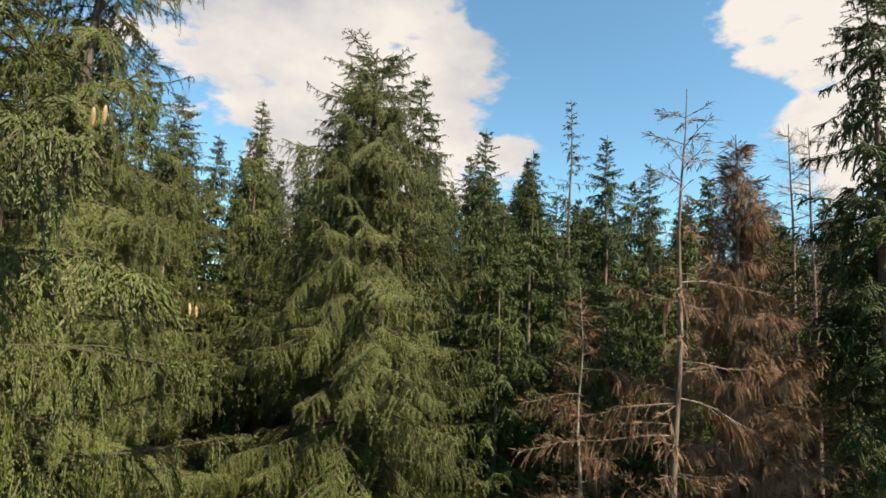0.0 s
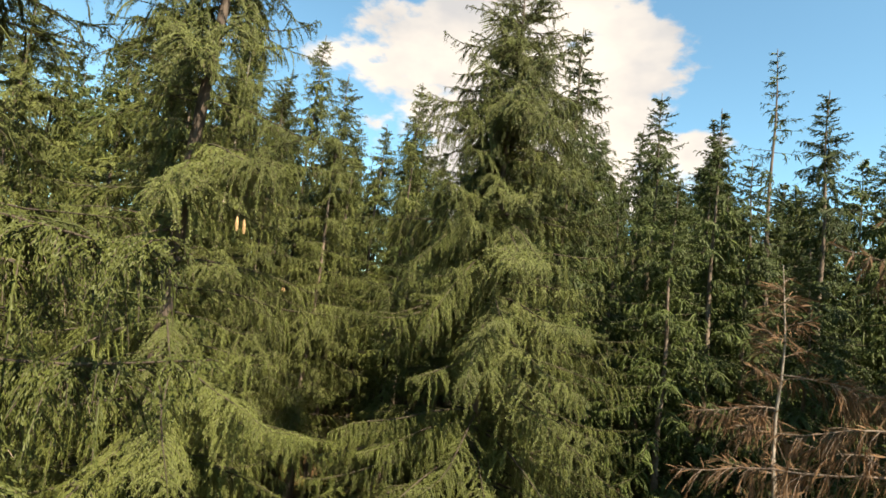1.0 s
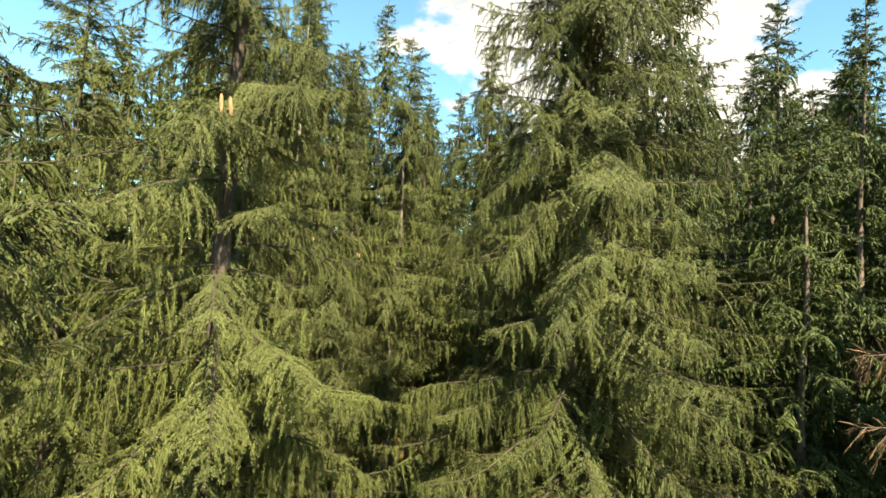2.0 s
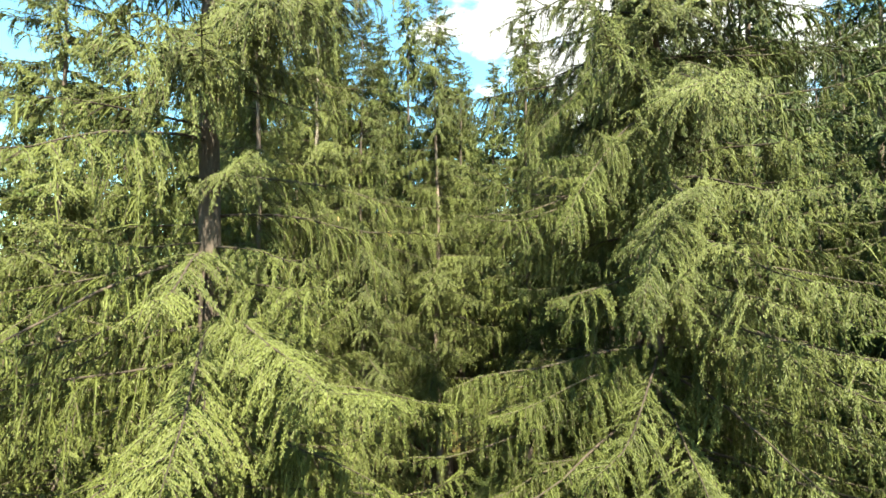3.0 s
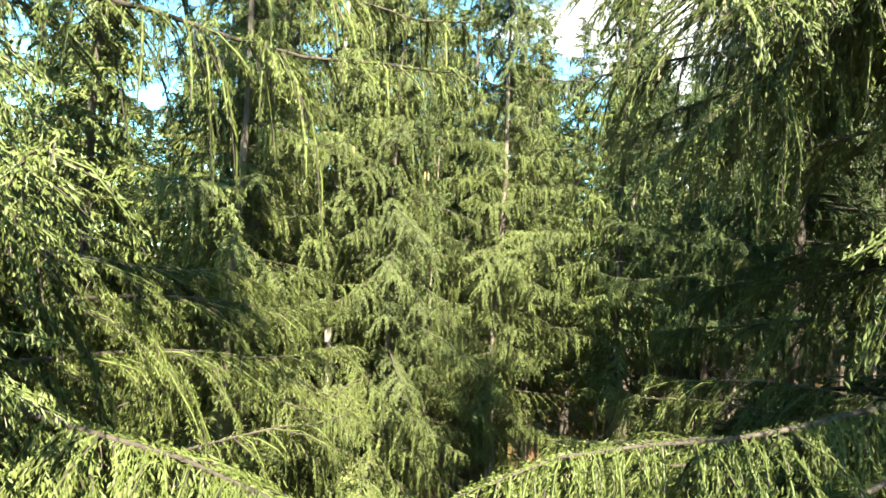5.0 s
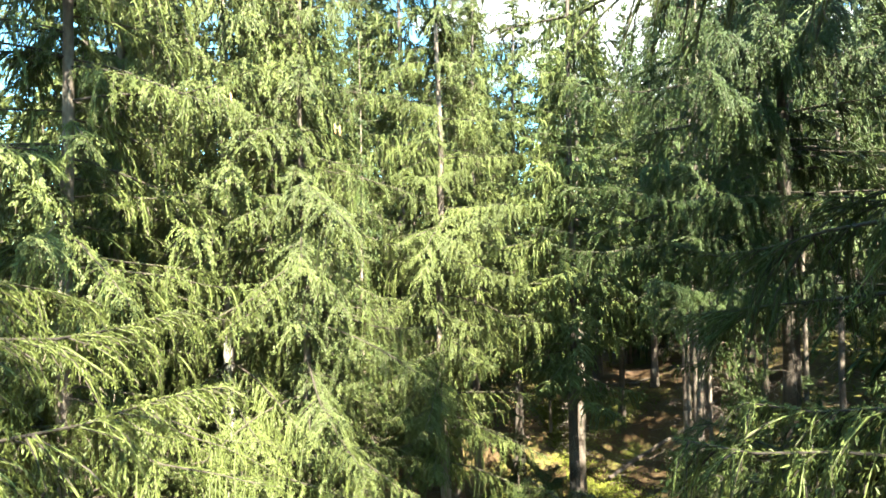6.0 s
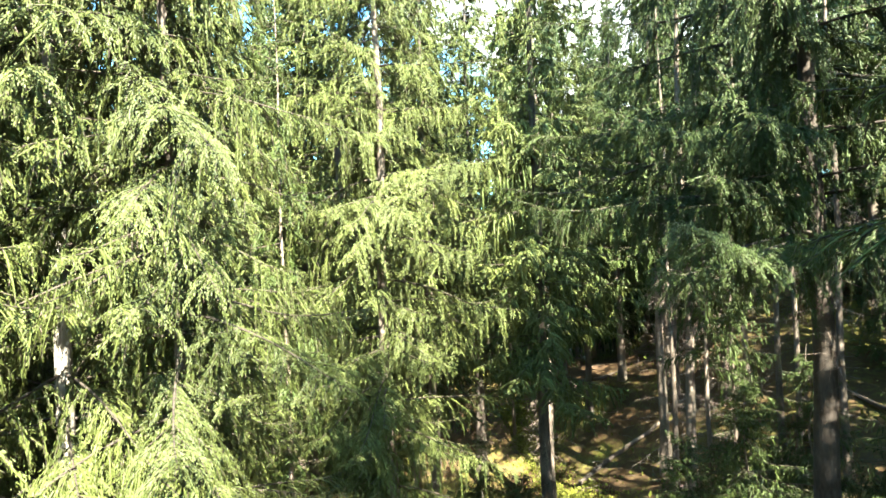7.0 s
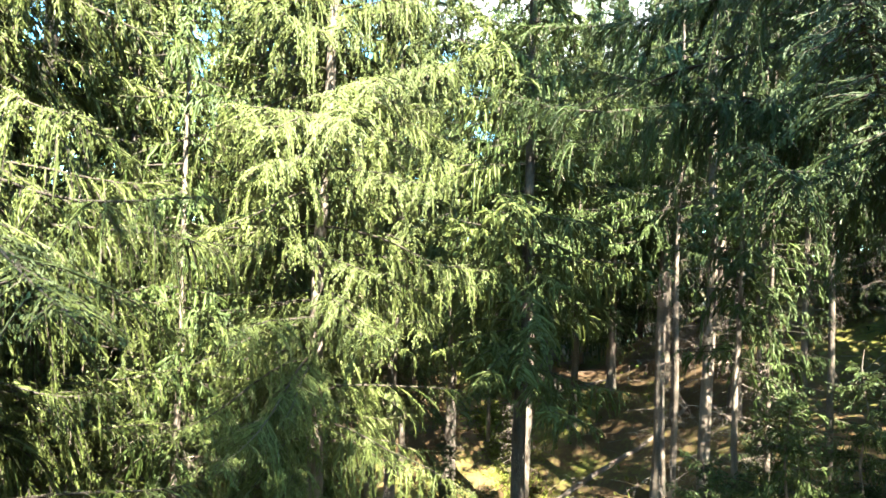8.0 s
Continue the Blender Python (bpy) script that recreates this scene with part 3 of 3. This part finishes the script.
# ---- young trees below the old ones ----
YOUNG = dict(whorl=0.3, per=6, sec=0.14, hang=0.026, drop=0.085, width=0.0075, core=0.012, grain=1.5, twigs=False, single=False, youth=1.3, power=0.9, stubs=0, tassel=1.0)
sapling = plant_spruce((-7.2, 25.2), "young bushy spruce on the forest floor", NEEDLES_SHADED, BARK, "young_spruce", group="young spruces", seed=71, top=7.3, low=2.9, spread=2.0, girth=0.05, **YOUNG)
for at, turn, wide in [((-6.2, 25.9), 80, 1.0), ((-12.6, 27.9), 130, 1.0), ((-5.0, 28.0), 290, 0.9), ((-3.0, 40.5), 45, 1.2), ((0.2, 43.0), 100, 1.4), ((-6.6, 46.6), 160, 1.3), ((-1.6, 36.2), 260, 1.2), ((-4.4, 44.0), 30, 1.3), ((1.6, 38.6), 80, 1.4), ((-11.6, 26.7), 150, 1.1), ((-13.4, 26.9), 220, 1.1), ((-3.4, 26.2), 300, 1.0), ((-15.6, 24.6), 110, 1.2), ((-6.2, 29.6), 40, 0.9), ((-11.4, 24.7), 200, 1.1),
                       ((-4.6, 20.6), 60, 0.9), ((9.2, 12.7), 20, 1.1), ((10.4, 14.9), 70, 1.2), ((8.9, 11.0), 140, 1.0), ((12.0, 17.0), 10, 1.3), ((9.0, 16.8), 110, 1.2), ((-0.6, 23.6), 190, 1.0), ((3.6, 11.9), 240, 0.9), ((1.0, 13.2), 30, 0.8), ((6.4, 11.6), 170, 0.9), ((-12.2, 20.6), 330, 1.2), ((-10.6, 19.4), 70, 1.1), ((-14.2, 19.6), 10, 1.3), ((-12.4, 29.4), 120, 1.0), ((-15.4, 32.4), 210, 1.1)]:
    another(sapling, at, turn, wide)

# ---- trees farther off ----
FAR = dict(sec=0.19, hang=0.021, drop=0.12, width=0.0095, core=0.022, whorl=0.8, per=6, grain=7.5, twigs=False, single=False, power=0.6, stubs=5)
distant = [plant_spruce((-24.0, 40.0), "distant green spruce at the back of the wood", NEEDLES, BARK, seed=31, top=26.0, low=6.0, spread=3.3, **FAR),
           plant_spruce((5.0, 38.0), "distant green spruce at the back of the wood", NEEDLES_SHADED, BARK, seed=32, top=25.0, low=9.0, spread=3.2, **FAR)]


def fill_wood():
    rng = np.random.default_rng(5)
    taken = [(-24.0, 40.0), (5.0, 38.0), (-13.4, 34.6), (-7.34, 28.04), (-8.4, 33.0)] + [a for a, *_ in FULL + SLIM + SHADED]
    # stretches of wood: x from, to; y from, to; number of trees; heights of the tips
    for x0, x1, y0, y1, number, t0, t1 in ((-46, -20, 2, 22, 30, 18, 21.5), (-46, -19, 22, 60, 48, 24, 28), (-24, 8, 46, 60, 34, 25, 29), (1, 34, 27, 52, 62, 20, 24), (17, 36, 20, 32, 9, 18, 21), (-30, 30, 58, 76, 30, 24, 28)):
        count = tries = 0
        while count < number and tries < 4000:
            tries += 1
            x, y = rng.uniform(x0, x1), rng.uniform(y0, y1)
            if min((x - a) ** 2 + (y - b) ** 2 for a, b in taken) < 2.7 ** 2:
                continue
            taken.append((x, y))
            another(distant[1 if number == 34 else count % 2], (x, y), rng.uniform(0, 360), rng.uniform(0.85, 1.1), rng.uniform(t0, t1))
            count += 1


fill_wood()


# ---- cones ----
def cone_mesh():
    """A hanging spruce cone, 13 cm long, with rows of scales that stand off like roof tiles."""
    heap = Heap()
    for row in range(11):
        z = -0.006 - row * 0.0115
        r = 0.017 * math.sin(math.pi * (0.12 + 0.8 * (row + 0.5) / 11)) ** 0.6
        for k in range(7):
            a = 2 * math.pi * (k + 0.5 * (row % 2)) / 7
            c, s2 = math.cos(a), math.sin(a)
            side = np.array([-s2, c, 0]) * r * 0.5
            out = np.array([c, s2, 0])
            v = np.array([out * r * 0.5 + [0, 0, z + 0.008] + side, out * r * 0.5 + [0, 0, z + 0.008] - side,
                          out * r * 1.1 + [0, 0, z - 0.006] - side * 0.6, out * r * 1.1 + [0, 0, z - 0.006] + side * 0.6])
            heap.add((v, np.array([[0, 1, 2, 3]])))
    line = np.stack([np.zeros(8), np.zeros(8), np.linspace(0.012, -0.132, 8)], -1)
    heap.add(tubes(line[None], 0.0135 * np.array([0.25, 0.6, 0.9, 1, 1, 0.85, 0.6, 0.15])[None], 8))
    return heap.mesh("cone")


CONE_MESH = cone_mesh()
for tree, spots in ((coned, [(-1.61, 2.80, 13.74), (-1.63, 2.80, 13.97), (-2.98, 6.85, 13.68), (-2.92, 6.88, 13.66), (-2.71, 4.61, 15.08), (-2.66, 4.66, 15.12), (-2.9, 3.9, 15.9)]),
                    (dark_trunk, [(-9.9, 16.9, 13.0), (-9.86, 16.95, 12.98), (-10.9, 16.0, 13.4)])):
    for spot in spots:
        hung = part("cone", CONE_MESH, CONE, tree, "ripe brown hanging cone")
        hung.location = Vector(spot) - tree.location
        hung.rotation_euler = (0.1, 0.05, spot[0] * 7)


# ---- low growth and fallen wood on the forest floor ----
def scatter_floor():
    rng = np.random.default_rng(8)
    n = 9000
    at = np.stack([rng.uniform(-26, 10, n), rng.uniform(14, 52, n), np.zeros(n)], -1)
    clump = np.sin(at[:, 0] * 0.9 + 1.3 * np.sin(at[:, 1] * 0.5)) + np.sin(at[:, 1] * 0.8) + rng.normal(0, 0.5, n)
    at = at[clump > 0.1]
    at[:, 2] = ground_height(at[:, 0], at[:, 1]) - 0.02
    way = np.array([0, 0, 1.0]) + rng.normal(0, 0.5, at.shape)
    heap = Heap()
    heap.add(shoots(rng, at, way, rng.uniform(0.12, 0.35, len(at)), 0.05))
    low = part("undergrowth", heap.mesh("undergrowth"), MOSS, None)
    tagged(low, "low bilberry and moss on the shady forest floor", "undergrowth", kind="stuff")
    # a strip of thick moss that runs down past a clean trunk
    n = 9000
    u, w = rng.uniform(0, 1, n), rng.normal(0, 0.45, n)
    at = np.stack([-18.6 + 8.0 * u + 0.77 * w, 42.0 - 9.4 * u + 0.64 * w + 0.3 * np.sin(u * 9), np.zeros(n)], -1)
    at[:, 2] = ground_height(at[:, 0], at[:, 1]) - 0.01
    heap = Heap()
    heap.add(shoots(rng, at, np.array([0, 0, 1.0]) + rng.normal(0, 0.6, at.shape), rng.uniform(0.06, 0.18, n), 0.045))
    tagged(part("moss", heap.mesh("moss"), MOSS_BRIGHT, None), "strip of thick yellow-green moss between the trees", "moss", kind="stuff")
    heap = Heap()
    n = 1400
    at = np.stack([rng.uniform(-24, 8, n), rng.uniform(14, 50, n), np.zeros(n)], -1)
    at[:, 2] = ground_height(at[:, 0], at[:, 1]) + 0.03
    ang = rng.uniform(0, 6.28, n)
    d = np.stack([np.cos(ang), np.sin(ang), rng.normal(0.05, 0.12, n)], -1) * rng.uniform(0.2, 0.9, (n, 1))
    bend = rng.normal(0, 0.05, (n, 3))
    heap.add(tubes(np.stack([at - d, at + bend, at + d], 1), np.tile([0.012, 0.010, 0.005], (n, 1)), 3))
    tagged(part("fallen_twigs", heap.mesh("fallen_twigs"), DEADWOOD, None), "dry fallen twigs strewn on the forest floor", "twigs", kind="stuff")
    for place, turn, length in (((-10.6, 37.5), 35, 5.0), ((-8.0, 30.6), 150, 4.0), ((-5.6, 31.8), 80, 3.2), ((-14.6, 43.5), 10, 4.5), ((-2.4, 33.0), 120, 4.0)):
        s = np.linspace(-0.5, 0.5, 9)
        x, y = place[0] + math.cos(radians(turn)) * length * s, place[1] + math.sin(radians(turn)) * length * s
        pts = np.stack([x, y, ground_height(x, y) + 0.09], -1)
        log = part("fallen_log", mesh_of("fallen_log", *tubes(pts[None], np.linspace(0.11, 0.06, 9)[None], 10)), BARK, None, smooth=True)
        tagged(log, "fallen spruce stem lying on the forest floor", "log", "fallen stems")


scatter_floor()
